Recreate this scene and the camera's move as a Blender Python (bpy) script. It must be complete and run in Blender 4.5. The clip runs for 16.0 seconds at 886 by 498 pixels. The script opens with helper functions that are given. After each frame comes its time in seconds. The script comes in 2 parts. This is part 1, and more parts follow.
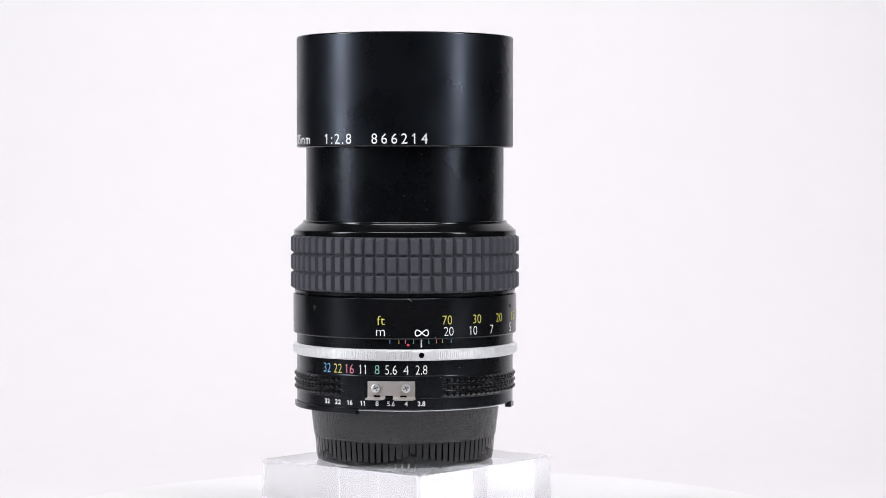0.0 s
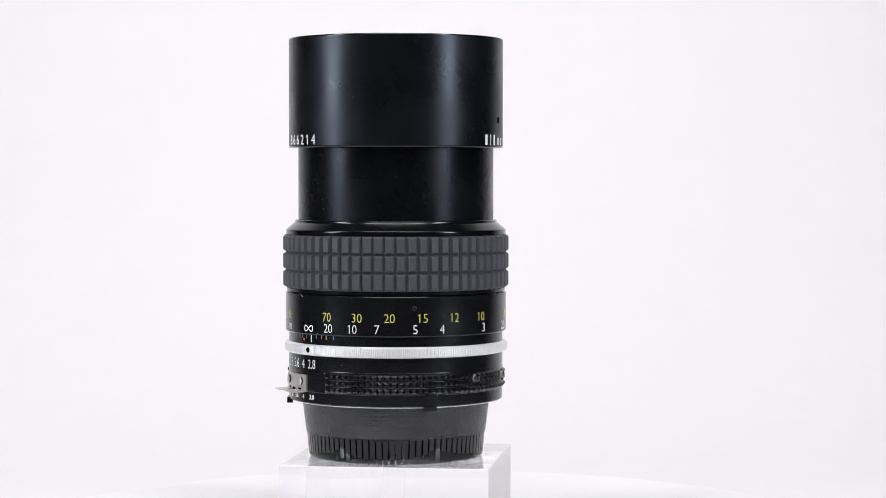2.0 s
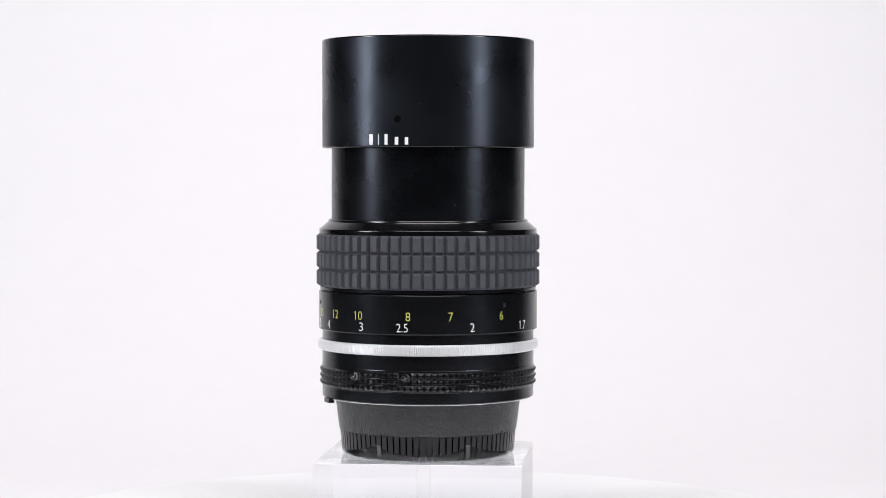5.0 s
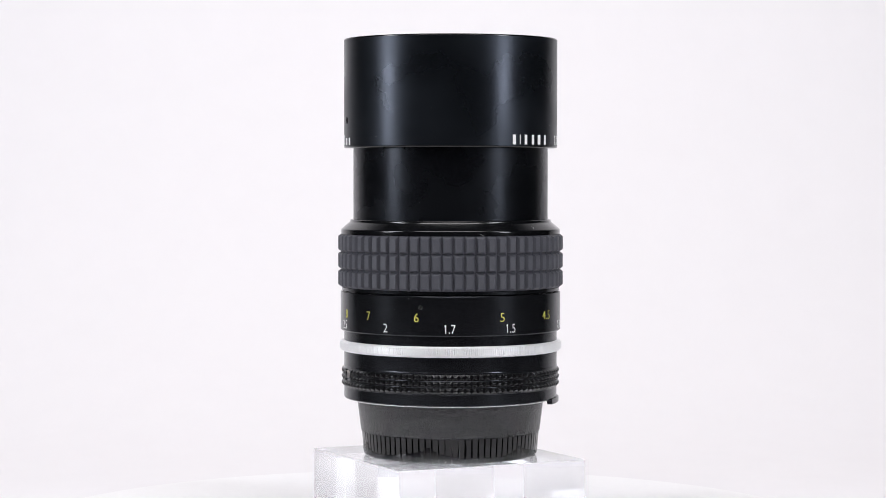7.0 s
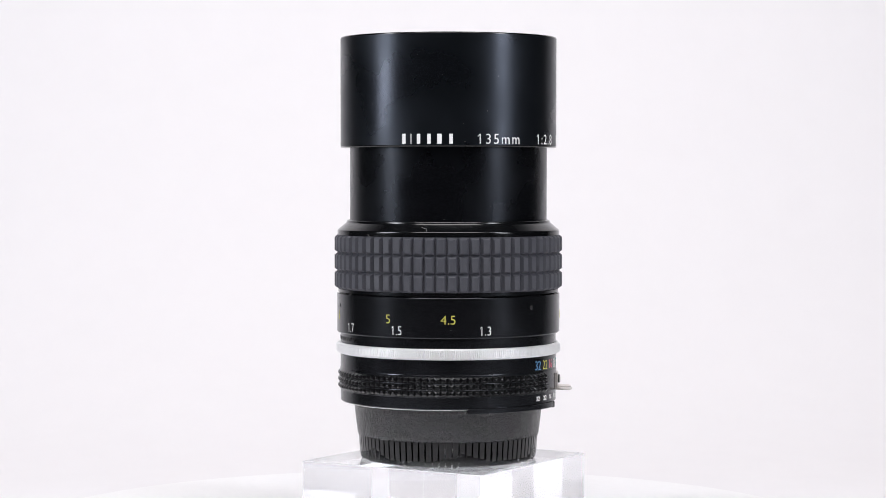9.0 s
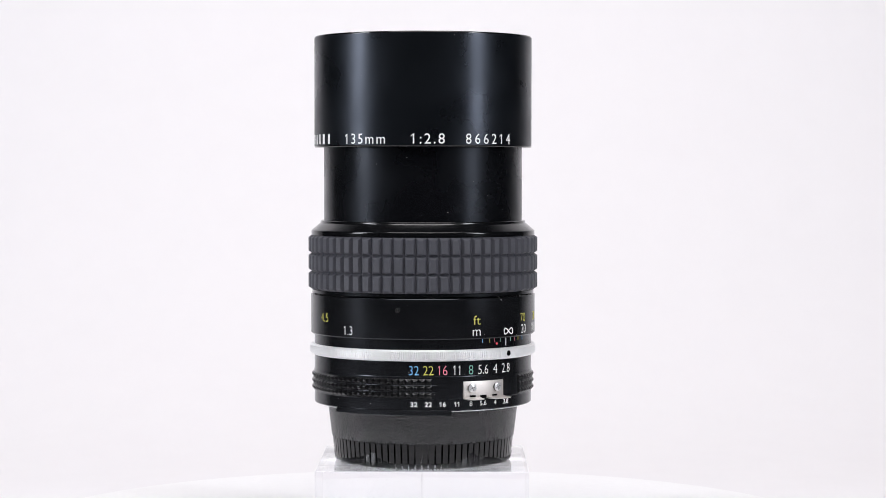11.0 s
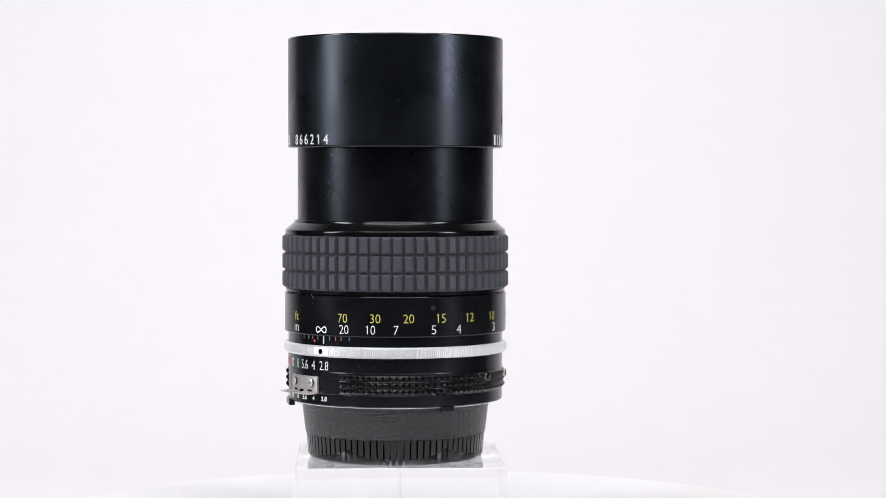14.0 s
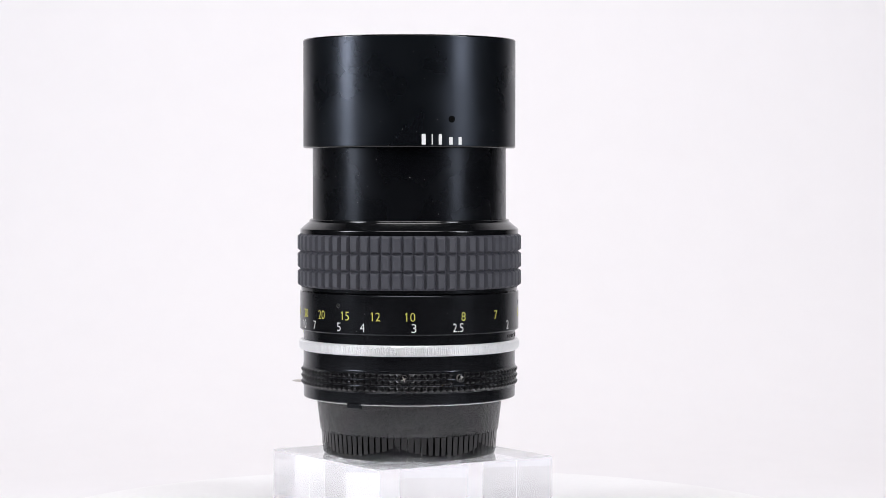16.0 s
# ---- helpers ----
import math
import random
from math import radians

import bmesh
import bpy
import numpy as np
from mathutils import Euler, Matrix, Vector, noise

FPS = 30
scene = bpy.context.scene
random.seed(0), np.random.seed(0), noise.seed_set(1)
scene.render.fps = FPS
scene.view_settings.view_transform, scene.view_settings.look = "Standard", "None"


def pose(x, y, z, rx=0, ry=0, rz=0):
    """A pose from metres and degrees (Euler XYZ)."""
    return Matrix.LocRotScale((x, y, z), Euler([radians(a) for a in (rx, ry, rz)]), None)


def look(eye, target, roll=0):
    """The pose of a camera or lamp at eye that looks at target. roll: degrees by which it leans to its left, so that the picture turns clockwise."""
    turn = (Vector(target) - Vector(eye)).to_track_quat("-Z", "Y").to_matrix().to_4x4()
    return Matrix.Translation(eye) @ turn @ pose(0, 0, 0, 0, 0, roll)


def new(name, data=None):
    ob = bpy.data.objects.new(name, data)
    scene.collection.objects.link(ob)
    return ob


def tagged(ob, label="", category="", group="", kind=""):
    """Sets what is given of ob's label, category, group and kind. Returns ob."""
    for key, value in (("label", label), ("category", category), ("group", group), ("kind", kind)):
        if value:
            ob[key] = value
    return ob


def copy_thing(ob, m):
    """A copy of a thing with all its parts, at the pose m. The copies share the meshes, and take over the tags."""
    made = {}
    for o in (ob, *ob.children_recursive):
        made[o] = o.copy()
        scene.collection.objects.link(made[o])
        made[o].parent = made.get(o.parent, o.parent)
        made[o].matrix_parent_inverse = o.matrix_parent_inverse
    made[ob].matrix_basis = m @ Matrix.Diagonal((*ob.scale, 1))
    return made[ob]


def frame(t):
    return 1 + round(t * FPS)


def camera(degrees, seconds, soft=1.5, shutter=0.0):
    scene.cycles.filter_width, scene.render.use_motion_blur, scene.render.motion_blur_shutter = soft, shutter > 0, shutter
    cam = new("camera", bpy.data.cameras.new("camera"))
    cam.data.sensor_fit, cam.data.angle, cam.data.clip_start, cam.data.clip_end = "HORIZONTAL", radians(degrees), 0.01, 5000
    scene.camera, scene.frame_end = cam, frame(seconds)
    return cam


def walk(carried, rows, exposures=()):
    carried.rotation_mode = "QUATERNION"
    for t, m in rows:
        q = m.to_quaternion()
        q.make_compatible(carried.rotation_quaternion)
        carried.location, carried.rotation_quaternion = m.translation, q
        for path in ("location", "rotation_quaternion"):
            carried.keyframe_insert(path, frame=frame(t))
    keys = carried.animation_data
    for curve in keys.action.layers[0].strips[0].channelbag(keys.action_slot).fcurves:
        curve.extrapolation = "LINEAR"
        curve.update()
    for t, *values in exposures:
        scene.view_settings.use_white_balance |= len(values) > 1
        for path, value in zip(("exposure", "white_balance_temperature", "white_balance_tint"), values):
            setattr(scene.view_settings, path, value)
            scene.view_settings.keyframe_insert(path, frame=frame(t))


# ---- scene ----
SECONDS = 16.0
TURN = 0.5092463          # turntable speed, radians per second, clockwise from above
AXIS = (-0.0054397, -0.0062182)   # where the lens stands on the turntable at the start
ZB = -0.0013              # top of the acrylic blocks
ZT = -0.0213              # top of the turntable

# camera: it stands still
cam = camera(22.1436, SECONDS, soft=0.55)
EYE = Vector((0.0053595, -0.648191, 0.080205))
PITCH, ROLL = 0.0345079, 0.000794
CAM_POSE = look(EYE, EYE + Vector((0, math.cos(PITCH), -math.sin(PITCH))), math.degrees(ROLL))
walk(cam, [(0.0, CAM_POSE), (SECONDS, CAM_POSE)])

# ---- light: two tall softboxes beside the table, one over the backdrop, an added fill overhead ----
world = bpy.data.worlds.new("studio")
scene.world = world
world.use_nodes = True
world.node_tree.nodes["Background"].inputs[0].default_value = (0.9, 0.95, 1.0, 1)
world.node_tree.nodes["Background"].inputs[1].default_value = 0.02
scene.view_settings.exposure = 0.0


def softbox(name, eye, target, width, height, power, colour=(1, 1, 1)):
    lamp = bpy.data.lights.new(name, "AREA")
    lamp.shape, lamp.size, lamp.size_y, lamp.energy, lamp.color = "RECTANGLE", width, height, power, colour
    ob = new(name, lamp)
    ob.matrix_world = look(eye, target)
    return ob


softbox("softbox_key", (-0.785, -0.30, 0.53), (0, 0, 0.53), 0.19, 0.88, 6.8, (0.90, 0.93, 1.0))
softbox("softbox_side", (0.70, -0.44, 0.53), (0, 0, 0.53), 0.165, 0.88, 5.0, (0.90, 0.93, 1.0))
# unseen lamp, assumed overhead to lift the lettering and upward faces
softbox("top_fill", (0.0, -0.42, 0.90), (0, 0, 0.05), 0.9, 0.40, 7.4, (1.0, 0.975, 0.99))
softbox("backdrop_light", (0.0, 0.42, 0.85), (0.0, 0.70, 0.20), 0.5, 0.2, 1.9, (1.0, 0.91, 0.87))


# ---- materials ----
def material(name, colour, rough, metal=0.0, grain=0.0, grain_scale=4000.0, bump=0.0, bump_scale=4000.0, spec=0.5, stain=0.0, dust=False):
    """Principled surface with fine grain in colour, larger wear in gloss, and relief."""
    m = bpy.data.materials.new(name)
    m.use_nodes = True
    nt = m.node_tree
    b = nt.nodes["Principled BSDF"]
    b.inputs["Base Color"].default_value = (*colour, 1)
    b.inputs["Roughness"].default_value = rough
    b.inputs["Metallic"].default_value = metal
    b.inputs["Specular IOR Level"].default_value = spec
    co = nt.nodes.new("ShaderNodeTexCoord")
    if grain:
        n = nt.nodes.new("ShaderNodeTexNoise")
        n.inputs["Scale"].default_value, n.inputs["Detail"].default_value = grain_scale, 4
        nt.links.new(co.outputs["Object"], n.inputs["Vector"])
        r = nt.nodes.new("ShaderNodeMapRange")
        r.inputs["From Min"].default_value, r.inputs["From Max"].default_value = 0.3, 0.7
        r.inputs["To Min"].default_value, r.inputs["To Max"].default_value = 1 - grain, 1 + grain
        nt.links.new(n.outputs["Fac"], r.inputs["Value"])
        mul = nt.nodes.new("ShaderNodeVectorMath")
        mul.operation = "SCALE"
        mul.inputs[0].default_value = colour
        nt.links.new(r.outputs["Result"], mul.inputs["Scale"])
        nt.links.new(mul.outputs["Vector"], b.inputs["Base Color"])
    if dust:
        vo = nt.nodes.new("ShaderNodeTexVoronoi")
        vo.inputs["Scale"].default_value = 350.0
        nt.links.new(co.outputs["Object"], vo.inputs["Vector"])
        lt = nt.nodes.new("ShaderNodeMath")
        lt.operation = "LESS_THAN"
        lt.inputs[1].default_value = 0.027
        nt.links.new(vo.outputs["Distance"], lt.inputs[0])
        mx = nt.nodes.new("ShaderNodeMix")
        mx.data_type = "RGBA"
        mx.inputs[7].default_value = (0.45, 0.44, 0.43, 1)
        nt.links.new(lt.outputs[0], mx.inputs[0])
        nt.links.new(mul.outputs["Vector"], mx.inputs[6])
        nt.links.new(mx.outputs[2], b.inputs["Base Color"])
    if stain:
        s = nt.nodes.new("ShaderNodeTexNoise")
        s.inputs["Scale"].default_value, s.inputs["Detail"].default_value = 70.0, 6
        nt.links.new(co.outputs["Object"], s.inputs["Vector"])
        r2 = nt.nodes.new("ShaderNodeMapRange")
        r2.inputs["From Min"].default_value, r2.inputs["From Max"].default_value = 0.35, 0.7
        r2.inputs["To Min"].default_value, r2.inputs["To Max"].default_value = rough, rough + stain
        nt.links.new(s.outputs["Fac"], r2.inputs["Value"])
        nt.links.new(r2.outputs["Result"], b.inputs["Roughness"])
    if bump:
        t = nt.nodes.new("ShaderNodeTexNoise")
        t.inputs["Scale"].default_value, t.inputs["Detail"].default_value = bump_scale, 3
        nt.links.new(co.outputs["Object"], t.inputs["Vector"])
        bp = nt.nodes.new("ShaderNodeBump")
        bp.inputs["Strength"].default_value, bp.inputs["Distance"].default_value = 1.0, bump
        nt.links.new(t.outputs["Fac"], bp.inputs["Height"])
        nt.links.new(bp.outputs["Normal"], b.inputs["Normal"])
    return m


BLACK = material("satin_black_enamel", (0.0026, 0.0032, 0.0040), 0.25, grain=0.15, stain=0.12, bump=0.000003, bump_scale=5000, spec=0.5, dust=True)
BLACK.node_tree.nodes["Principled BSDF"].inputs["Specular Tint"].default_value = (0.74, 0.82, 1.0, 1)
BARREL = material("satin_black_barrel", (0.0024, 0.0026, 0.0032), 0.22, grain=0.15, stain=0.12, bump=0.000003, bump_scale=5000, spec=0.31, dust=True)
BARREL.node_tree.nodes["Principled BSDF"].inputs["Specular Tint"].default_value = (0.78, 0.85, 1.0, 1)
GLOSS = material("gloss_black_enamel", (0.0050, 0.0052, 0.0060), 0.15, grain=0.15, stain=0.10, dust=True)
GLOSS.node_tree.nodes["Principled BSDF"].inputs["Specular Tint"].default_value = (0.85, 0.9, 1.0, 1)
STUD = material("polished_black_enamel", (0.004, 0.0042, 0.0048), 0.12, grain=0.15, spec=0.5)
KNURL = material("knurled_black_enamel", (0.004, 0.0042, 0.0048), 0.18, grain=0.15, spec=0.5)
RUBBER = material("grey_black_rubber", (0.050, 0.051, 0.062), 0.52, grain=0.14, grain_scale=6000, bump=0.00002, bump_scale=7000, stain=0.12, spec=0.5)
CHROME = material("satin_aluminium", (0.95, 0.95, 0.95), 0.34, 0.5, grain=0.06, stain=0.1, bump=0.000004, bump_scale=3000)
STEEL = material("brushed_steel", (0.62, 0.58, 0.55), 0.42, 0.75, grain=0.08, bump=0.000003, bump_scale=5000)
SCREW = material("bright_steel", (0.72, 0.72, 0.72), 0.35, 0.7, grain=0.05)
# shade in screw slots and glints on grub screws, put into one grey
SLOT_SHADE_AND_GLINT = material("slot_shade_and_glint_grey", (0.06, 0.06, 0.06), 0.5, 0.5, grain=0.2)
LEATHERY = material("pebbled_black_plastic", (0.0052, 0.0052, 0.0062), 0.22, grain=0.25, grain_scale=3000, bump=0.00042, bump_scale=2500, spec=0.65)
for n in LEATHERY.node_tree.nodes:
    if n.type == "TEX_NOISE" and n.inputs["Scale"].default_value == 2500:
        n.inputs["Detail"].default_value, n.inputs["Distortion"].default_value = 0.0, 0.8
PLASTIC = material("smooth_black_plastic", (0.004, 0.004, 0.0048), 0.03, grain=0.15, stain=0.05, spec=0.40)
WHITE = material("white_paint", (0.85, 0.85, 0.84), 0.5, grain=0.04)
YELLOW = material("yellow_paint", (0.60, 0.56, 0.10), 0.5, grain=0.05)
BLUE = material("blue_paint", (0.16, 0.42, 0.72), 0.5, grain=0.05)
PINK = material("pink_paint", (0.78, 0.22, 0.30), 0.5, grain=0.05)
RED = material("red_paint", (0.75, 0.06, 0.08), 0.5, grain=0.05)
GREEN = material("green_paint", (0.22, 0.52, 0.42), 0.5, grain=0.05)
# shade inside holes and slots put into a near-black; also the index dot's paint
HOLE_SHADE_AND_DOT = material("hole_shade_and_dot_black", (0.001, 0.001, 0.001), 0.7, grain=0.1, spec=0.05)
# lighter grey paints the glints that make the black engraving readable
ENGRAVED = material("relief_glint_grey", (0.012, 0.012, 0.013), 0.22, grain=0.2)
PAPER = material("white_paper", (0.84, 0.825, 0.84), 0.85, grain=0.005, grain_scale=60, spec=0.2)
TABLE = material("white_table", (0.88, 0.873, 0.88), 0.6, grain=0.01, grain_scale=300, spec=0.3)
DARK = material("grey_wall", (0.025, 0.025, 0.028), 0.9, grain=0.1, grain_scale=20)
GLASS = bpy.data.materials.new("clear_acrylic")
GLASS.use_nodes = True
g = GLASS.node_tree.nodes["Principled BSDF"]
g.inputs["Base Color"].default_value = (0.985, 0.985, 0.995, 1)
g.inputs["Roughness"].default_value = 0.0
g.inputs["IOR"].default_value = 1.49
g.inputs["Transmission Weight"].default_value = 1.0
EDGE = bpy.data.materials.new("frosted_acrylic_edge")
EDGE.use_nodes = True
g = EDGE.node_tree.nodes["Principled BSDF"]
g.inputs["Base Color"].default_value = (0.95, 0.95, 0.96, 1)
g.inputs["Roughness"].default_value = 0.35
g.inputs["IOR"].default_value = 1.49
g.inputs["Transmission Weight"].default_value = 0.35
LENSGLASS = material("coated_glass", (0.01, 0.012, 0.02), 0.03, grain=0.05)


# ---- helpers of this scene ----
def finish(bm, name, mat, parent=None, label="", sharp=28, smooth=True, place=None):
    me = bpy.data.meshes.new(name)
    bm.to_mesh(me)
    bm.free()
    for p in me.polygons:
        p.use_smooth = smooth
    if smooth:
        me.set_sharp_from_angle(angle=radians(sharp))
    me.materials.append(mat)
    ob = new(name, me)
    if parent is not None:
        ob.parent = parent
    if place is not None:
        ob.matrix_basis = place
    if label:
        ob["label"] = label
    return ob


def part(name, bm, mat, parent, label="", sharp=28):
    return finish(bm, name, mat, parent, label, sharp)


def shared(name, me, parent, place):
    """One more object on a mesh that alike pieces share."""
    ob = new(name, me)
    ob.parent = parent
    ob.matrix_basis = place
    return ob


def polar(r, deg, z):
    """A place on the lens: radius, bearing and height, heights counted from the block's top."""
    return Vector((r * math.cos(radians(deg)), r * math.sin(radians(deg)), z - ZB))


def lathe(profile, n=160, start=0.0, end=360.0, bm=None):
    """Turns a closed outline of (radius, height) in millimetres about the lens's axis."""
    bm = bm or bmesh.new()
    full = abs(end - start - 360) < 1e-6
    rings = []
    for i in range(n if full else n + 1):
        a = start + (end - start) * i / n
        rings.append([bm.verts.new(polar(r / 1000, a, z / 1000)) for r, z in profile])
    count = len(rings)
    for i in range(count if full else count - 1):
        p, q = rings[i], rings[(i + 1) % count]
        for j in range(len(profile)):
            k = (j + 1) % len(profile)
            bm.faces.new((p[j], q[j], q[k], p[k]))
    if not full:
        bm.faces.new(rings[0])
        bm.faces.new(rings[-1][::-1])
    bmesh.ops.recalc_face_normals(bm, faces=bm.faces)
    return bm


def box_mesh(bm, w, d, h, m, bevel=0.0):
    made = bmesh.ops.create_cube(bm, size=1.0, matrix=m @ Matrix.Diagonal((w, d, h, 1)))
    if bevel:
        edges = {e for v in made["verts"] for e in v.link_edges}
        bmesh.ops.bevel(bm, geom=list(edges), offset=bevel, segments=2, affect="EDGES", profile=0.5)
    return bm


def outward(r, deg, z):
    """A frame on the lens's side: x along the turn, y up, z outward."""
    n = Vector((math.cos(radians(deg)), math.sin(radians(deg)), 0))
    x = Vector((-n.y, n.x, 0))
    m = Matrix((x, Vector((0, 0, 1)), n)).transposed().to_4x4()
    m.translation = polar(r, deg, z)
    return m


def flag_ones(bm, text):
    """The built-in font's 1 is a bare stem: give it the slanted flag that the lens's numerals have."""
    seen, islands = set(), []
    for v in bm.verts:
        if v in seen:
            continue
        seen.add(v)
        isle, todo = [], [v]
        while todo:
            a = todo.pop()
            isle.append(a)
            for e in a.link_edges:
                b = e.other_vert(a)
                if b not in seen:
                    seen.add(b)
                    todo.append(b)
        xs, ys = [a.co.x for a in isle], [a.co.y for a in isle]
        islands.append((min(xs), max(xs), min(ys), max(ys)))
    # stems: tall, far narrower than high
    for x0, x1, y0, y1 in islands:
        if "1" in text and y1 - y0 > 0.45 and x1 - x0 < 0.28 * (y1 - y0):
            w = (x1 - x0) * 0.95
            for k in (0.00001, -0.00001):
                q = [bm.verts.new((x, y, k)) for x, y in ((x0 - 1.5 * w, y1 - 2.4 * w), (x0 - 1.5 * w, y1 - 1.25 * w), (x0 + 0.2 * w, y1), (x0 + 0.2 * w, y1 - 1.2 * w))]
                bm.faces.new(q if k > 0 else q[::-1])


def letters(text, deg, z, w, h, r, mat, parent, name="numeral", gap=1.0, bold=-0.012, lift=0.00005):
    """Painted characters, bent round the barrel: w by h metres, centred on a bearing and height."""
    cu = bpy.data.curves.new("type", "FONT")
    cu.body, cu.resolution_u, cu.space_character, cu.offset = text, 4, gap, bold
    cu.extrude = 0.00001
    tmp = new("type", cu)
    me = bpy.data.meshes.new_from_object(tmp.evaluated_get(bpy.context.evaluated_depsgraph_get()))
    bpy.data.objects.remove(tmp)
    bpy.data.curves.remove(cu)
    bm = bmesh.new()
    bm.from_mesh(me)
    bpy.data.meshes.remove(me)
    flag_ones(bm, text)
    xs, ys = [v.co.x for v in bm.verts], [v.co.y for v in bm.verts]
    x0, x1, y0, y1 = min(xs), max(xs), min(ys), max(ys)
    for v in bm.verts:
        x, y = ((v.co.x - x0) / (x1 - x0) - 0.5) * w, ((v.co.y - y0) / (y1 - y0) - 0.5) * h
        v.co = polar(r + (lift if v.co.z > 0 else 0.0), deg + math.degrees(x / r), z + y)
    return finish(bm, name, mat, parent, smooth=False)


def bar(deg, z, w, h, r, mat, parent, name="bar", thick=0.00006):
    """A plain painted bar bent round the barrel."""
    bm = bmesh.new()
    n = max(2, int(w / 0.0006))
    half = math.degrees(w / 2 / r)
    lathe([(r * 1000 - 0.05, (z - h / 2) * 1000), (r * 1000 + thick * 1000, (z - h / 2) * 1000),
           (r * 1000 + thick * 1000, (z + h / 2) * 1000), (r * 1000 - 0.05, (z + h / 2) * 1000)], n, deg - half, deg + half, bm)
    return finish(bm, name, mat, parent)


def dot_mesh(r, deg, z, radius, depth, n=20, bm=None):
    bm = bm or bmesh.new()
    bmesh.ops.create_cone(bm, cap_ends=True, segments=n, radius1=radius, radius2=radius, depth=depth, matrix=outward(r, deg, z))
    return bm


# ---- the place: white sweep, table edge hidden, dark studio behind the camera ----
def backdrop():
    bm = bmesh.new()
    z0 = ZT - 0.0302
    pts = [(-0.45, z0), (0.30, z0), (0.34, z0), (0.35, z0)]
    for i in range(1, 17):
        a = radians(90 * i / 16)
        pts.append((0.35 + 0.35 * math.sin(a), z0 + 0.35 * (1 - math.cos(a))))
    pts.append((0.70, 1.30))
    rows = []
    for u in (-1.0, -0.5, 0.0, 0.5, 1.0):
        rows.append([bm.verts.new((u * (0.42 if y < 0.33 else 0.88), y, z)) for y, z in pts])
    for p, q in zip(rows, rows[1:]):
        for i in range(len(pts) - 1):
            bm.faces.new((p[i], q[i], q[i + 1], p[i + 1]))
    ob = finish(bm, "backdrop", PAPER, sharp=60)
    sol = ob.modifiers.new("thickness", "SOLIDIFY")
    sol.thickness, sol.offset = 0.002, -1
    return tagged(ob, "seamless white paper backdrop sweeping up behind the table", "backdrop", kind="structure")


def studio():
    for name, w, d, h, at in (("wall_north", 4.0, 0.1, 2.6, (0, 1.55, 0.7)), ("wall_south", 4.0, 0.1, 2.6, (0, -2.05, 0.7)),
                              ("wall_east", 0.1, 3.5, 2.6, (2.05, -0.25, 0.7)), ("wall_west", 0.1, 3.5, 2.6, (-2.05, -0.25, 0.7)),
                              ("floor", 4.2, 3.7, 0.1, (0, -0.25, -0.65)), ("ceiling", 4.2, 3.7, 0.1, (0, -0.25, 2.05))):
        b = box_mesh(bmesh.new(), w, d, h, pose(*at))
        tagged(finish(b, name, DARK, smooth=False), "plain grey studio " + name.split("_")[0], name.split("_")[0], kind="structure")


def table():
    bm = box_mesh(bmesh.new(), 0.9, 0.84, 0.03, pose(0, -0.05, ZT - 0.0475), 0.003)
    ob = finish(bm, "table", DARK)
    tagged(ob, "plain dark grey table top under the white paper", "table", kind="structure")


backdrop()
studio()
table()


# ---- turntable ----
def turntable():
    root = new("turntable")
    root.location = (0, 0, ZT - 0.03)
    bm = bmesh.new()
    prof = [(0.0, 0.012), (0.118, 0.012), (0.1195, 0.0128), (0.12, 0.0145), (0.12, 0.0275), (0.1195, 0.029), (0.118, 0.03), (0.0, 0.03)]
    rings = []
    for i in range(128):
        a = 2 * math.pi * i / 128
        rings.append([bm.verts.new((r * math.cos(a), r * math.sin(a), z)) for r, z in prof[1:-1]])
    for i in range(128):
        p, q = rings[i], rings[(i + 1) % 128]
        for j in range(len(p) - 1):
            bm.faces.new((p[j], q[j], q[j + 1], p[j + 1]))
    bm.faces.new([r[-1] for r in rings])
    bm.faces.new([r[0] for r in rings][::-1])
    bmesh.ops.recalc_face_normals(bm, faces=bm.faces)
    part("platter", bm, TABLE, root)
    bm = bmesh.new()
    bmesh.ops.create_cone(bm, cap_ends=True, segments=96, radius1=0.105, radius2=0.10, depth=0.0118, matrix=pose(0, 0, 0.0061))
    part("base", bm, TABLE, root)
    return tagged(root, "round white display turntable with a smooth matt top", "turntable")


TABLE_TOP = turntable()


# ---- four acrylic blocks, two by two ----
BLOCK_AT, BLOCK_TURN, BLOCK_SIDE, BLOCK_GAP = (-0.0047, -0.0055), 50.7, 0.0291, 0.00005
CORNERS = [(sx * (BLOCK_SIDE + BLOCK_GAP) / 2, sy * (BLOCK_SIDE + BLOCK_GAP) / 2, turn) for sx, sy, turn in ((1, 1, 0), (-1, 1, 90), (-1, -1, 180), (1, -1, 270))]


def acrylic_block():
    """A clear block with polished faces; the edges on the outside of the pile are narrowly chamfered and frosted."""
    h, a = ZB - ZT - 0.0002, BLOCK_SIDE / 2
    bm = box_mesh(bmesh.new(), BLOCK_SIDE, BLOCK_SIDE, h, pose(0, 0, h / 2))
    outer = []
    for e in bm.edges:
        mid = (e.verts[0].co + e.verts[1].co) / 2
        if (mid.x > a - 1e-5 or mid.y > a - 1e-5) and mid.z > h - 1e-5:
            outer.append(e)
    bmesh.ops.bevel(bm, geom=outer, offset=0.00014, segments=1, affect="EDGES")
    ob = finish(bm, "display_block", GLASS, smooth=False)
    ob.data.materials.append(EDGE)
    for p in ob.data.polygons:
        if max(abs(c) for c in p.normal) < 0.99:
            p.material_index = 1
    ob.visible_shadow = False
    return tagged(ob, "clear square acrylic display block under a camera lens", "display block", "blocks under the lens")


BLOCKS = [acrylic_block()]
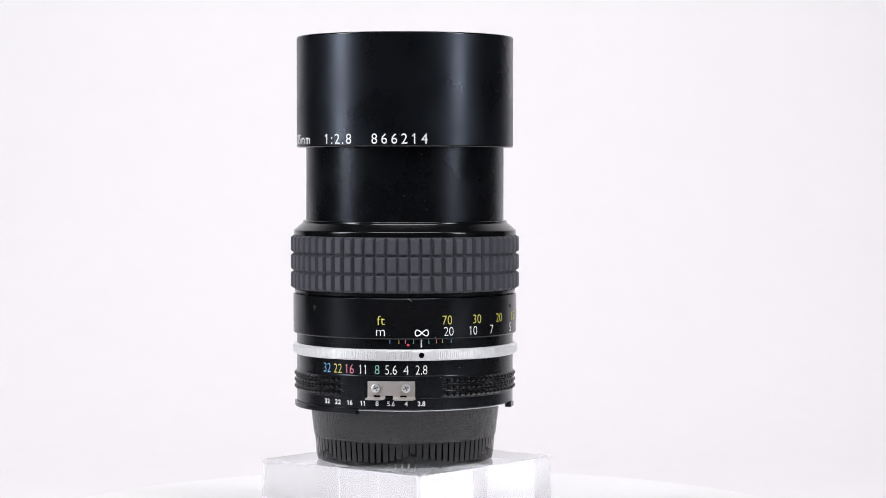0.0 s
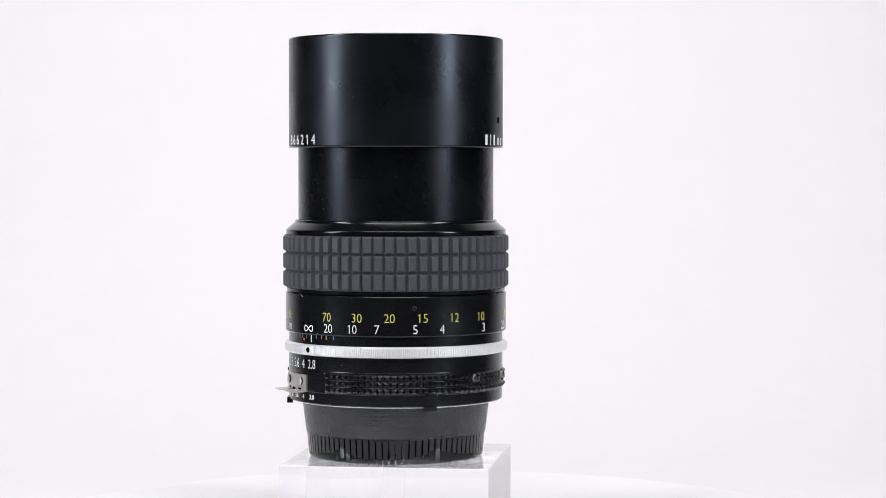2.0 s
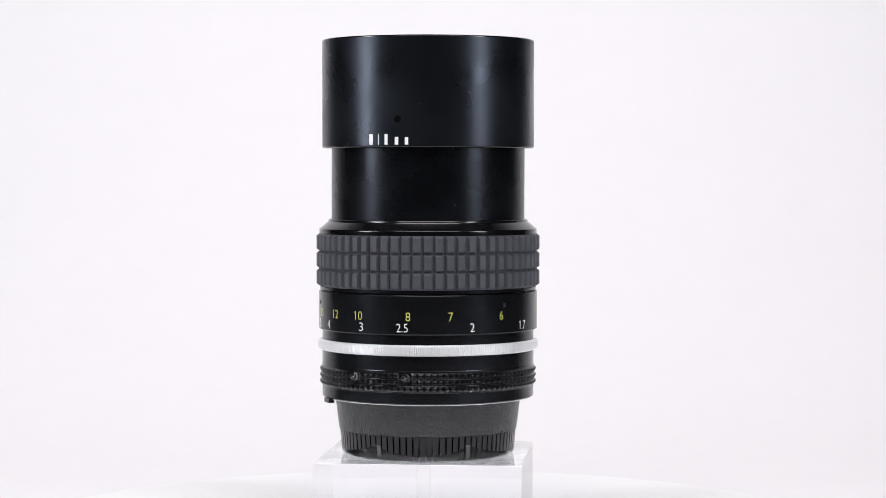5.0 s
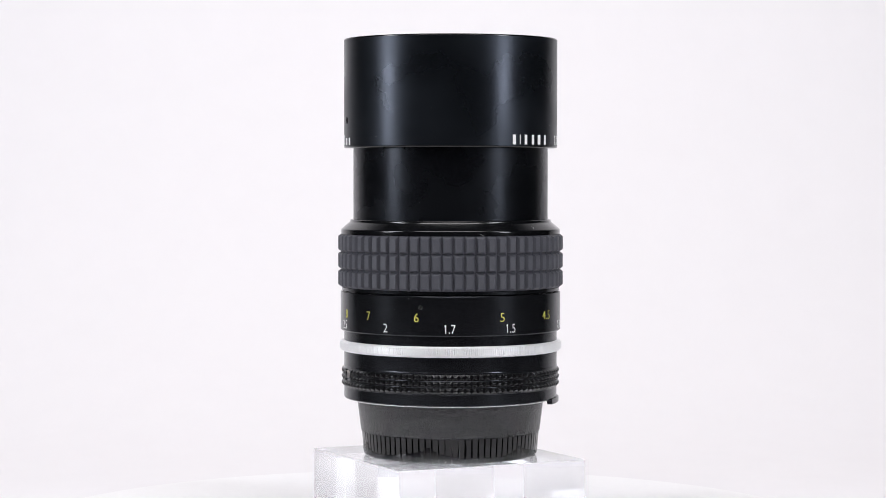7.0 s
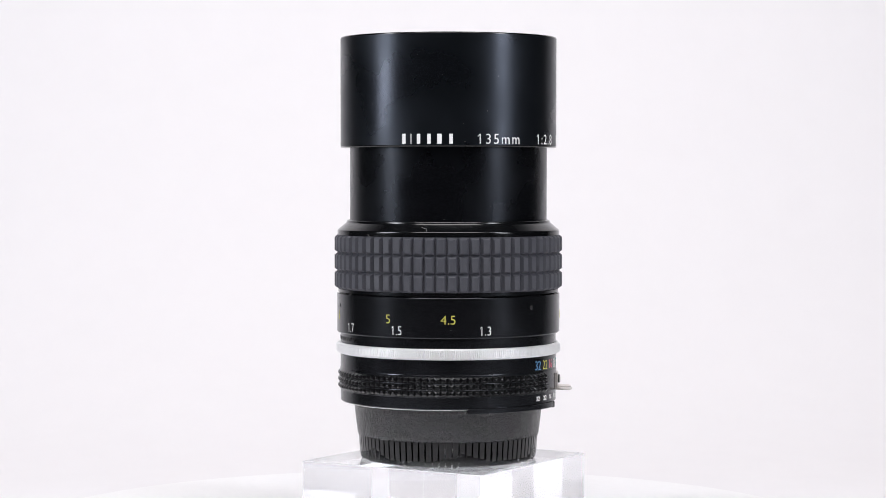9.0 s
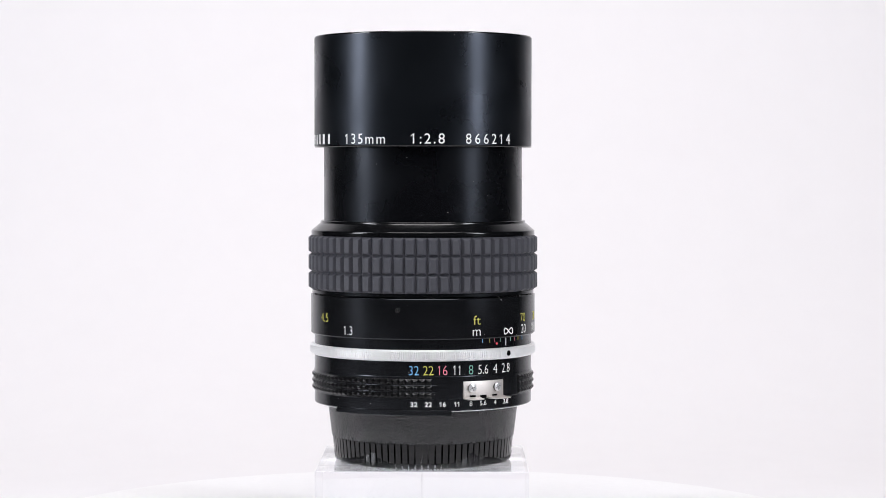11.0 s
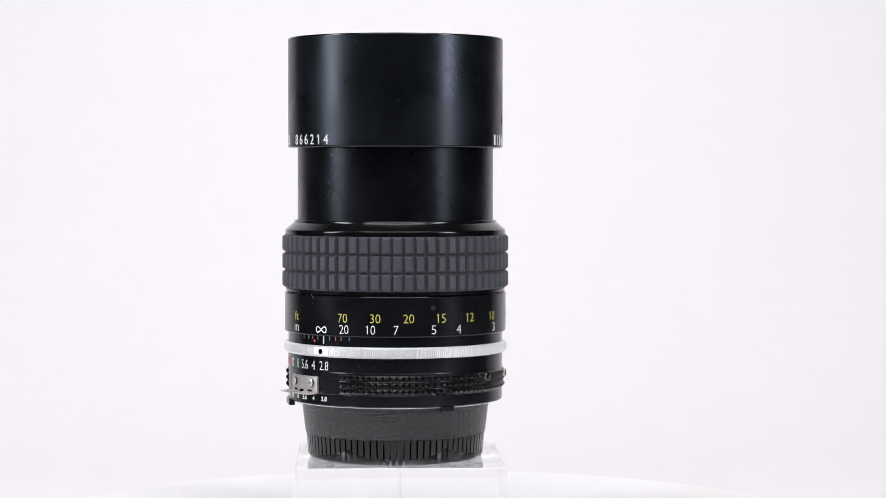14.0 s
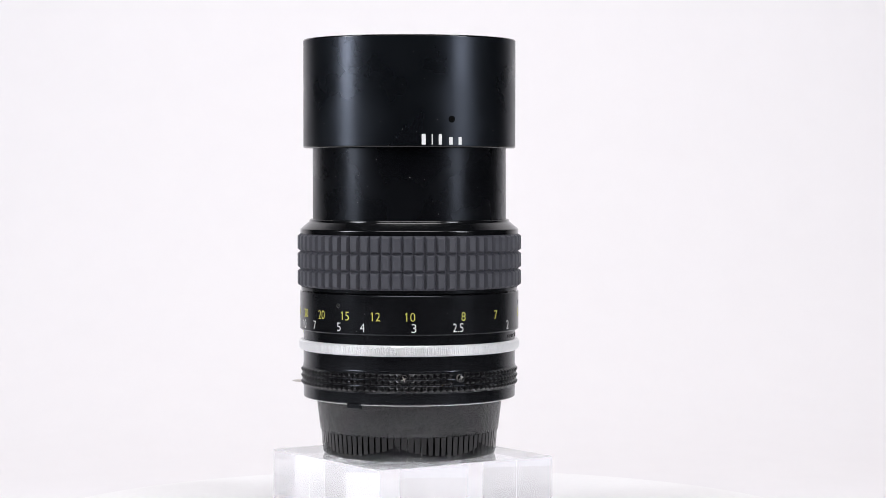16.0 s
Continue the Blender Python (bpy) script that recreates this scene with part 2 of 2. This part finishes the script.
for _ in range(3):
    BLOCKS.append(copy_thing(BLOCKS[0], Matrix.Identity(4)))

# ---- the camera lens ----
LENS = tagged(new("camera_lens"), "black manual telephoto camera lens standing upright on its rear cap", "camera lens")

hood = part("lens_hood", lathe([(28.05, 87.2), (30.6, 87.2), (30.6, 117.4), (29.6, 117.4), (29.4, 88.6), (28.05, 88.4)]), BLACK, LENS, "satin black sliding metal hood", 35)
part("front_rim", lathe([(29.6, 117.4), (30.6, 117.4), (30.6, 117.5), (30.53, 117.7), (30.38, 117.82), (30.1, 117.87), (29.75, 117.82), (29.6, 117.65)]), STUD, hood, "", 60)
part("rear_lip", lathe([(28.05, 87.2), (28.05, 86.75), (30.3, 86.7), (30.48, 86.77), (30.58, 86.9), (30.6, 87.2)]), STUD, hood, "", 60)
neck = part("front_barrel", lathe([(25.0, 62.0), (27.93, 62.0), (27.93, 108.0), (27.6, 108.3), (25.0, 108.3)]), BARREL, LENS, "satin black inner barrel")
bm = bmesh.new()
rings = []
for i in range(7):
    a = i / 6
    rings.append([bm.verts.new(polar(0.0252 * (1 - a) + 0.0002, 360 * j / 48, 0.102 + 0.006 * (1 - (1 - a) ** 2))) for j in range(48)])
for p, q in zip(rings, rings[1:]):
    for j in range(48):
        bm.faces.new((p[j], p[(j + 1) % 48], q[(j + 1) % 48], q[j]))
bm.faces.new(rings[-1])
part("front_element", bm, LENSGLASS, neck, "coated front glass")

part("shoulder_ring", lathe([(27.95, 62.23), (31.5, 62.23), (31.5, 63.15), (31.5, 63.3), (31.44, 63.52), (31.26, 63.68), (31.1, 63.82), (29.45, 65.23), (29.25, 65.4), (28.95, 65.6), (28.88, 66.0), (28.76, 66.25), (28.5, 66.36), (27.95, 66.38)]), STUD, LENS, "gloss black bevelled ring", 48)

# focusing ring with three rows of rubber blocks
focus = part("focusing_ring", lathe([(27.0, 47.05), (31.3, 47.05), (31.42, 47.2), (31.42, 61.98), (31.2, 62.2), (27.0, 62.2)]), RUBBER, LENS, "dark grey rubber focusing grip")
part("ring_band", lathe([(27.0, 45.95), (31.0, 45.95), (31.25, 46.1), (31.25, 46.92), (31.1, 47.03), (27.0, 47.03)]), GLOSS, focus, "black metal edge band")


def block_mesh():
    """A rubber tread block: bevelled on all sides, x along the turn, z outward."""
    bm = bmesh.new()
    lv = []
    for w, h, z in ((2.95, 5.0, -0.20), (2.88, 4.92, 0.02), (1.74, 3.78, 0.82), (1.58, 3.60, 0.88)):
        lv.append([bm.verts.new((sx * w / 2000, sy * h / 2000, z / 1000)) for sx, sy in ((-1, -1), (1, -1), (1, 1), (-1, 1))])
    for p, q in zip(lv, lv[1:]):
        for j in range(4):
            bm.faces.new((p[j], p[(j + 1) % 4], q[(j + 1) % 4], q[j]))
    bm.faces.new(lv[-1])
    me = bpy.data.meshes.new("rubber_block")
    bm.to_mesh(me)
    bm.free()
    me.materials.append(RUBBER)
    return me


# distance ring
dist = part("distance_ring", lathe([(27.0, 34.6), (31.2, 34.6), (31.6, 34.95), (31.6, 45.54), (31.53, 45.65), (27.0, 45.65)]), GLOSS, LENS, "gloss black ring with a distance scale")
for s, deg, w in (("ft", 259.1, 2.2), ("70", 292.3, 2.8), ("30", 309.6, 2.9), ("20", 326.3, 2.9), ("15", 343.1, 2.7), ("12", 0.4, 2.7), ("10", 18.1, 2.8),
                  ("8", 46.1, 1.3), ("7", 67.8, 1.3), ("6", 96.8, 1.3), ("5", 141.1, 1.3), ("4.5", 172.4, 4.0)):
    letters(s, deg, 0.0398, w / 1000, 0.0024, 0.0316, YELLOW, dist)
for s, deg, w in (("20", 293.1, 2.8), ("10", 307.2, 2.6), ("7", 320.0, 1.3), ("5", 339.2, 1.3), ("4", 353.3, 1.4), ("3", 20.0, 1.35), ("2.5", 43.1, 3.2),
                  ("2", 79.3, 1.3), ("1.7", 113.8, 3.1), ("1.5", 146.0, 3.0), ("1.3", 191.3, 3.1)):
    letters(s, deg, 0.0367, w / 1000, 0.0024, 0.0316, WHITE, dist)
letters("m", 258.9, 0.0364, 0.0024, 0.0017, 0.0316, WHITE, dist)


def infinity_sign(deg, z, w, h, r, mat, parent):
    bm = bmesh.new()
    n, t = 48, 0.00016
    ring = []
    for i in range(n):
        a = 2 * math.pi * i / n
        x, y = math.cos(a) * w / 2, math.sin(2 * a) * h / 2
        dx, dy = -math.sin(a) * w / 2, math.cos(2 * a) * h
        k = t / math.hypot(dx, dy)
        # the two strands cross at slightly different heights
        lift = 0.00005 + 0.00001 * math.cos(a + 0.8)
        ring.append([bm.verts.new(polar(r + lift, deg + math.degrees((x + s * dy * k) / r), z + y - s * dx * k)) for s in (-1, 1)])
    for i in range(n):
        p, q = ring[i], ring[(i + 1) % n]
        bm.faces.new((p[0], p[1], q[1], q[0]))
    return finish(bm, "infinity_sign", mat, parent, smooth=False)


infinity_sign(279.3, 0.0364, 0.0036, 0.0016, 0.0316, WHITE, dist)
# grey rim and slot bar paint glints; near-black head paints the hole's shade
for deg, turn in ((338.8, 30), (98.9, 145), (218.9, 80)):
    place = outward(0.03155, deg, 0.0426)
    rim = part("grub_screw_rim", lathe([(0.45, 0), (0.62, 0), (0.60, 0.09), (0.47, 0.09)], 20), SLOT_SHADE_AND_GLINT, dist)
    rim.matrix_basis = place @ pose(0, 0, ZB)
    screw = part("grub_screw", dot_mesh(0.03157, deg, 0.0426, 0.00046, 0.0001, 16), HOLE_SHADE_AND_DOT, dist)
    part("screw_slot", box_mesh(bmesh.new(), 0.00078, 0.00016, 0.00006, place @ pose(0, 0, 0.00008, 0, 0, turn)), SLOT_SHADE_AND_GLINT, screw)

# fixed index ring with the depth-of-field marks
index = part("index_ring", lathe([(27.0, 31.7), (30.6, 31.7), (30.6, 34.9), (27.0, 34.9)]), GLOSS, LENS, "black fixed ring with coloured marks")
for deg, mat in ((263.3, BLUE), (267.9, YELLOW), (271.2, PINK), (275.2, GREEN), (283.2, GREEN), (287.2, PINK), (290.5, YELLOW), (295.2, BLUE)):
    bar(deg, 0.0340, 0.00017, 0.00105, 0.0306, mat, index, "depth_mark")
bar(279.3, 0.0335, 0.00036, 0.0021, 0.0306, WHITE, index, "index_line")
part("infrared_dot", dot_mesh(0.0306, 272.6, 0.0331, 0.00036, 0.00016), RED, index)
letters("MADE IN JAPAN", 100.5, 0.0330, 0.0184, 0.0013, 0.0306, ENGRAVED, index, "engraving", 1.0, -0.012, 0.00009)

# bright ribbed ring
silver = part("chrome_ring", lathe([(27.0, 28.8), (31.1, 28.8), (31.5, 29.15), (31.5, 31.5), (31.1, 31.85), (27.0, 31.85)]), CHROME, LENS, "satin aluminium ring with fine ribs", 20)
bm = bmesh.new()
RIBS = 340
for i in range(RIBS):
    a = 360 * i / RIBS
    if abs((a - 279.1 + 180) % 360 - 180) < 5.0:
        continue
    m = outward(0.0315, a, 0.03033)
    lv = [[bm.verts.new(m @ Vector((x * 0.001, y * 0.001, z * 0.001))) for x, y in ((-w, -hh), (w, -hh), (w, hh), (-w, hh))] for w, hh, z in ((0.23, 1.12, -0.05), (0.12, 1.04, 0.32))]
    for j in range(4):
        bm.faces.new((lv[0][j], lv[0][(j + 1) % 4], lv[1][(j + 1) % 4], lv[1][j]))
    bm.faces.new(lv[1])
finish(bm, "fine_ribs", CHROME, silver, smooth=False)
part("index_pad", lathe([(31.0, 29.2), (31.72, 29.25), (31.78, 29.35), (31.78, 31.3), (31.72, 31.42), (31.0, 31.45)], 10, 274.2, 284.0), CHROME, silver)
part("index_dot", dot_mesh(0.03178, 279.1, 0.03035, 0.00075, 0.00012, 24), HOLE_SHADE_AND_DOT, silver, "black index dot")

# aperture ring
aper = part("aperture_ring", lathe([(27.0, 15.2), (30.3, 15.2), (30.6, 15.5), (30.6, 18.45), (30.72, 18.6), (30.72, 24.5), (30.62, 24.7), (30.62, 28.6), (30.3, 28.85), (27.0, 28.85)]), GLOSS, LENS, "gloss black aperture ring", 20)
for s, deg, w, lw, mat in (("32", 226.9, 2.7, 1.9, BLUE), ("22", 234.2, 2.8, 2.0, YELLOW), ("16", 241.5, 2.6, 1.8, PINK), ("11", 248.9, 1.9, 1.4, WHITE),
                           ("8", 256.7, 1.3, 0.9, GREEN), ("5.6", 263.9, 3.2, 2.1, WHITE), ("4", 271.6, 1.45, 0.95, WHITE), ("2.8", 279.4, 3.2, 2.1, WHITE)):
    letters(s, deg, 0.0263, w / 1000, 0.0025, 0.03062, mat, aper)
    letters(s, deg, 0.0171, lw / 1000, 0.0013, 0.0306, WHITE, aper, "small_numeral", 1.0, 0.012)
# coupling ridge under the ring, and the small stop tab
ridge = part("coupling_ridge", lathe([(29.6, 14.05), (31.05, 14.05), (31.2, 14.2), (31.2, 15.4), (31.05, 15.55), (29.6, 15.55)], 36, 182.0, 243.4), GLOSS, aper)
part("ridge_end", lathe([(29.6, 13.9), (31.15, 13.9), (31.27, 14.05), (31.27, 15.5), (29.6, 15.5)], 6, 243.4, 245.8), GLOSS, aper)
part("stop_tab", lathe([(29.4, 14.0), (31.0, 14.0), (31.15, 14.15), (31.15, 15.3), (31.0, 15.45), (29.4, 15.45)], 8, 343.9, 351.0), GLOSS, aper)


def stud_mesh():
    """A pyramid of the knurled band, x along the turn, z outward."""
    bm = bmesh.new()
    lv = [[bm.verts.new((sx * w / 2000, sy * h / 2000, z / 1000)) for sx, sy in ((-1, -1), (1, -1), (1, 1), (-1, 1))]
          for w, h, z in ((1.86, 1.76, -0.05), (0.56, 0.40, 0.58))]
    for p, q in zip(lv, lv[1:]):
        for j in range(4):
            bm.faces.new((p[j], p[(j + 1) % 4], q[(j + 1) % 4], q[j]))
    bm.faces.new(lv[-1])
    bmesh.ops.bevel(bm, geom=[e for e in bm.edges if len(e.link_faces) == 2], offset=0.00007, segments=1, affect="EDGES")
    me = bpy.data.meshes.new("knurl_stud")
    bm.to_mesh(me)
    bm.free()
    me.materials.append(KNURL)
    return me


for z in (22.3, 20.5):
    part("knurl_land", lathe([(30.5, z - 0.12), (30.95, z - 0.07), (30.99, z), (30.95, z + 0.07), (30.5, z + 0.12)], 150, 289.8, 598.4), GLOSS, aper)


def cross_screw(deg, z, r, radius, mat, parent, name, base):
    """A round screw head with a cross slot cut as four raised quarters; base colours the slot with its shade or glint.
    """
    head = part(name, dot_mesh(r, deg, z, radius, 0.0007, 24), base, parent)
    bm = bmesh.new()
    m = outward(r + 0.00036, deg, z) @ pose(0, 0, 0, 0, 0, 23)
    for k in range(4):
        q = m @ pose(0, 0, 0, 0, 0, 90 * k)
        pts = [(0.10 * radius, 0.10 * radius)] + [(radius * 1.02 * math.cos(radians(a)), radius * 1.02 * math.sin(radians(a))) for a in (6, 20, 37, 53, 70, 84)]
        pts = [(x * 0.76, y * 0.76) for x, y in pts]
        lo = [bm.verts.new(q @ Vector((x, y, -0.0001))) for x, y in pts]
        hi = [bm.verts.new(q @ Vector((x * 0.93 + 0.02 * radius, y * 0.93 + 0.02 * radius, 0.00022 - 0.2 * (x * x + y * y) / radius * 0.7))) for x, y in pts]
        bm.faces.new(hi)
        for j in range(len(pts)):
            i2 = (j + 1) % len(pts)
            bm.faces.new((lo[j], lo[i2], hi[i2], hi[j]))
    for i in range(24):
        quad = []
        for k, f, z in ((i, 0.72, 0.00020), (i + 1, 0.72, 0.00020), (i + 1, 1.03, 0.00006), (i, 1.03, 0.00006)):
            quad.append(bm.verts.new(m @ Vector((f * radius * math.cos(radians(15 * k)), f * radius * math.sin(radians(15 * k)), z))))
        bm.faces.new(quad)
    part("cross_slot", bm, mat, head)
    return head


# steel bases paint the glints inside the black screws' slots
cross_screw(14.9, 0.0226, 0.0312, 0.0011, STUD, aper, "black_screw", STEEL)
cross_screw(44.7, 0.0226, 0.0312, 0.0011, STUD, aper, "black_screw", STEEL)

# metering prong: a bent steel plate with two screws and a fork that sticks out
prong = part("meter_prong", lathe([(30.7, 18.9), (31.25, 18.9), (31.32, 19.0), (31.32, 23.0), (31.25, 23.2), (30.7, 23.2)], 20, 252.1, 276.0), STEEL, aper, "bent steel metering prong")


def fork(d0, d1):
    bm = bmesh.new()
    n = 12
    pts = []
    for i in range(n + 1):
        a = d0 + (d1 - d0) * i / n
        e = abs(2 * i / n - 1)
        pts.append((a, 35.3 - 2.2 * max(0.0, e - 0.6) ** 2 / 0.16))
    vs = []
    for a, ro in pts:
        vs.append([bm.verts.new(polar(r / 1000, a, z / 1000)) for r, z in ((30.7, 18.5), (ro - 0.6, 18.4), (ro, 18.5), (ro, 18.75), (ro - 0.6, 18.72), (31.3, 18.95), (30.7, 18.95))])
    for p, q in zip(vs, vs[1:]):
        for j in range(7):
            bm.faces.new((p[j], q[j], q[(j + 1) % 7], p[(j + 1) % 7]))
    bm.faces.new(vs[0])
    bm.faces.new(vs[-1][::-1])
    bmesh.ops.recalc_face_normals(bm, faces=bm.faces)
    return bm


part("fork_tine", fork(252.1, 261.0), STEEL, prong)
part("fork_tine", fork(265.2, 276.0), STEEL, prong)
# near-black bars paint the dark of the prong's slots onto solid plate
for deg in (257.0, 270.2):
    bar(deg, 0.0192, 0.0018, 0.0005, 0.03133, HOLE_SHADE_AND_DOT, prong, "slot", thick=0.00003)
bar(263.1, 0.0190, 0.0021, 0.0008, 0.03133, HOLE_SHADE_AND_DOT, prong, "slot", thick=0.00003)
# dark bases paint the shade inside the cross slots
cross_screw(256.5, 0.0214, 0.0314, 0.00115, SCREW, prong, "screw", SLOT_SHADE_AND_GLINT)
cross_screw(271.4, 0.0214, 0.0314, 0.00115, SCREW, prong, "screw", SLOT_SHADE_AND_GLINT)

part("mount_flange", lathe([(24.0, 14.93), (29.7, 14.93), (29.8, 14.98), (29.8, 15.17), (24.0, 15.17)]), CHROME, LENS, "bright metal mount flange")

# rear cap
cap = part("rear_cap", lathe([(20.0, 5.2), (25.4, 5.5), (25.75, 5.8), (26.8, 14.6), (26.65, 14.9), (20.0, 14.9)]), LEATHERY, LENS, "pebbled black plastic rear cap", 25)
part("cap_skirt", lathe([(20.0, -0.55), (22.6, -0.55), (23.2, -0.2), (23.45, 0.7), (23.7, 2.0), (24.4, 5.6), (20.0, 5.6)]), PLASTIC, cap, "smooth black ribbed skirt", 35)


def fibre(points, r, parent):
    """A hair of lint clinging to the barrel."""
    cu = bpy.data.curves.new("lint", "CURVE")
    cu.dimensions, cu.bevel_depth, cu.bevel_resolution = "3D", 0.00002, 1
    sp = cu.splines.new("POLY")
    sp.points.add(len(points) - 1)
    for p, (deg, z) in zip(sp.points, points):
        p.co = (*polar(r, deg, z / 1000), 1)
    tmp = new("lint", cu)
    me = bpy.data.meshes.new_from_object(tmp.evaluated_get(bpy.context.evaluated_depsgraph_get()))
    bpy.data.objects.remove(tmp)
    bpy.data.curves.remove(cu)
    me.materials.append(WHITE)
    ob = new("lint_fibre", me)
    ob.parent = parent


fibre([(272.2, 46.1), (272.9, 45.5), (273.6, 45.15), (274.4, 45.05)], 0.03163, dist)
fibre([(128.4, 63.0), (129.6, 62.6), (130.6, 62.2)], 0.0322, focus)
fibre([(159.2, 64.9), (160.2, 64.6), (161.4, 64.5), (161.7, 63.9)], 0.0314, focus)

# lettering on the hood
letters("135mm", 199.7, 0.0889, 0.0130, 0.0028, 0.0306, WHITE, hood, "engraving", 1.25, 0.0)
letters("1:2.8", 233.9, 0.0889, 0.0092, 0.0028, 0.0306, WHITE, hood, "engraving", 1.25, 0.0)
letters("866214", 268.1, 0.0889, 0.0154, 0.0028, 0.0306, WHITE, hood, "engraving", 1.45, 0.0)
R = 0.0306
for x, w, h in ((0, 1.9, 2.9), (3.1, 0.45, 2.9), (4.9, 1.5, 2.9), (7.9, 1.7, 2.1), (10.8, 1.6, 2.1)):
    bar(23.3 + math.degrees((x + w / 2) / 1000 / R), 0.0889 - (2.9 - h) / 2000, w * 0.6 / 1000, h / 1000, R, WHITE, hood, "maker_mark_bar")
for x, w in ((0, 1.7), (2.75, 0.4), (4.3, 1.6), (7.2, 1.6), (9.8, 2.1), (13.2, 1.6)):
    bar(147.6 + math.degrees((x + w / 2) / 1000 / R), 0.0889, w * 0.6 / 1000, 0.0027, R, WHITE, hood, "maker_mark_bar")
# flat black disc paints the dark inside the screw hole
part("screw_hole_shade", dot_mesh(0.03058, 40.2, 0.0945, 0.00098, 0.00012, 24), HOLE_SHADE_AND_DOT, hood, "flat black disc painting the dark of a small round screw hole")

# small alike pieces of the lens
tread = block_mesh()
for row, z in enumerate((59.68, 54.63, 49.58)):
    for k in range(64):
        shared("rubber_block", tread, focus, outward(0.03142, 5.7 + 360 * k / 64, z / 1000))
stud = stud_mesh()
for z in (23.2, 21.4, 19.6):
    for k in range(91):
        a = 291.5 + 3.3645 * k
        if z < 21 or min(abs((a - b + 180) % 360 - 180) for b in (14.9, 44.7)) > 2.2:
            shared("knurl_stud", stud, aper, outward(0.03075, a, z / 1000))


def rib_mesh():
    """A flat-topped rib of the cap's skirt, rounded in at its foot; x along the turn, z outward."""
    bm = bmesh.new()
    path = ((5.55, 0.38), (1.4, 0.05), (0.2, -0.06), (-0.6, -0.22), (-1.05, -0.5), (-1.3, -0.95))
    lv = []
    for y, z in path:
        narrow = 1.0 if y > 0 else 0.88
        lv.append([bm.verts.new((narrow * x / 1000, y / 1000, (z + d) / 1000)) for x, d in ((-0.755, -0.75), (-0.755, 0.2), (-0.62, 0.32), (0.62, 0.32), (0.755, 0.2), (0.755, -0.75))])
    for p, q in zip(lv, lv[1:]):
        for j in range(6):
            bm.faces.new((p[j], q[j], q[(j + 1) % 6], p[(j + 1) % 6]))
    bm.faces.new(lv[0])
    bm.faces.new(lv[-1][::-1])
    bmesh.ops.recalc_face_normals(bm, faces=bm.faces)
    me = bpy.data.meshes.new("grip_rib")
    bm.to_mesh(me)
    bm.free()
    me.materials.append(PLASTIC)
    return me


rib = rib_mesh()
for k in range(84):
    shared("grip_rib", rib, cap, outward(0.0248, 262.9 + 360 * k / 84, 0.0))


# ---- everything on the turntable turns with it ----
def motions():
    times = [i * 0.25 for i in range(int(SECONDS * 4) + 1)]
    carried = [(LENS, pose(*AXIS, ZB)), (TABLE_TOP, pose(0, 0, ZT - 0.03))]
    for block, (x, y, turn) in zip(BLOCKS, CORNERS):
        carried.append((block, pose(*BLOCK_AT, ZT + 0.0001, 0, 0, BLOCK_TURN) @ pose(x, y, 0, 0, 0, turn)))
    for thing, stand in carried:
        walk(thing, [(t, Matrix.Rotation(-TURN * t, 4, "Z") @ stand) for t in times])


motions()
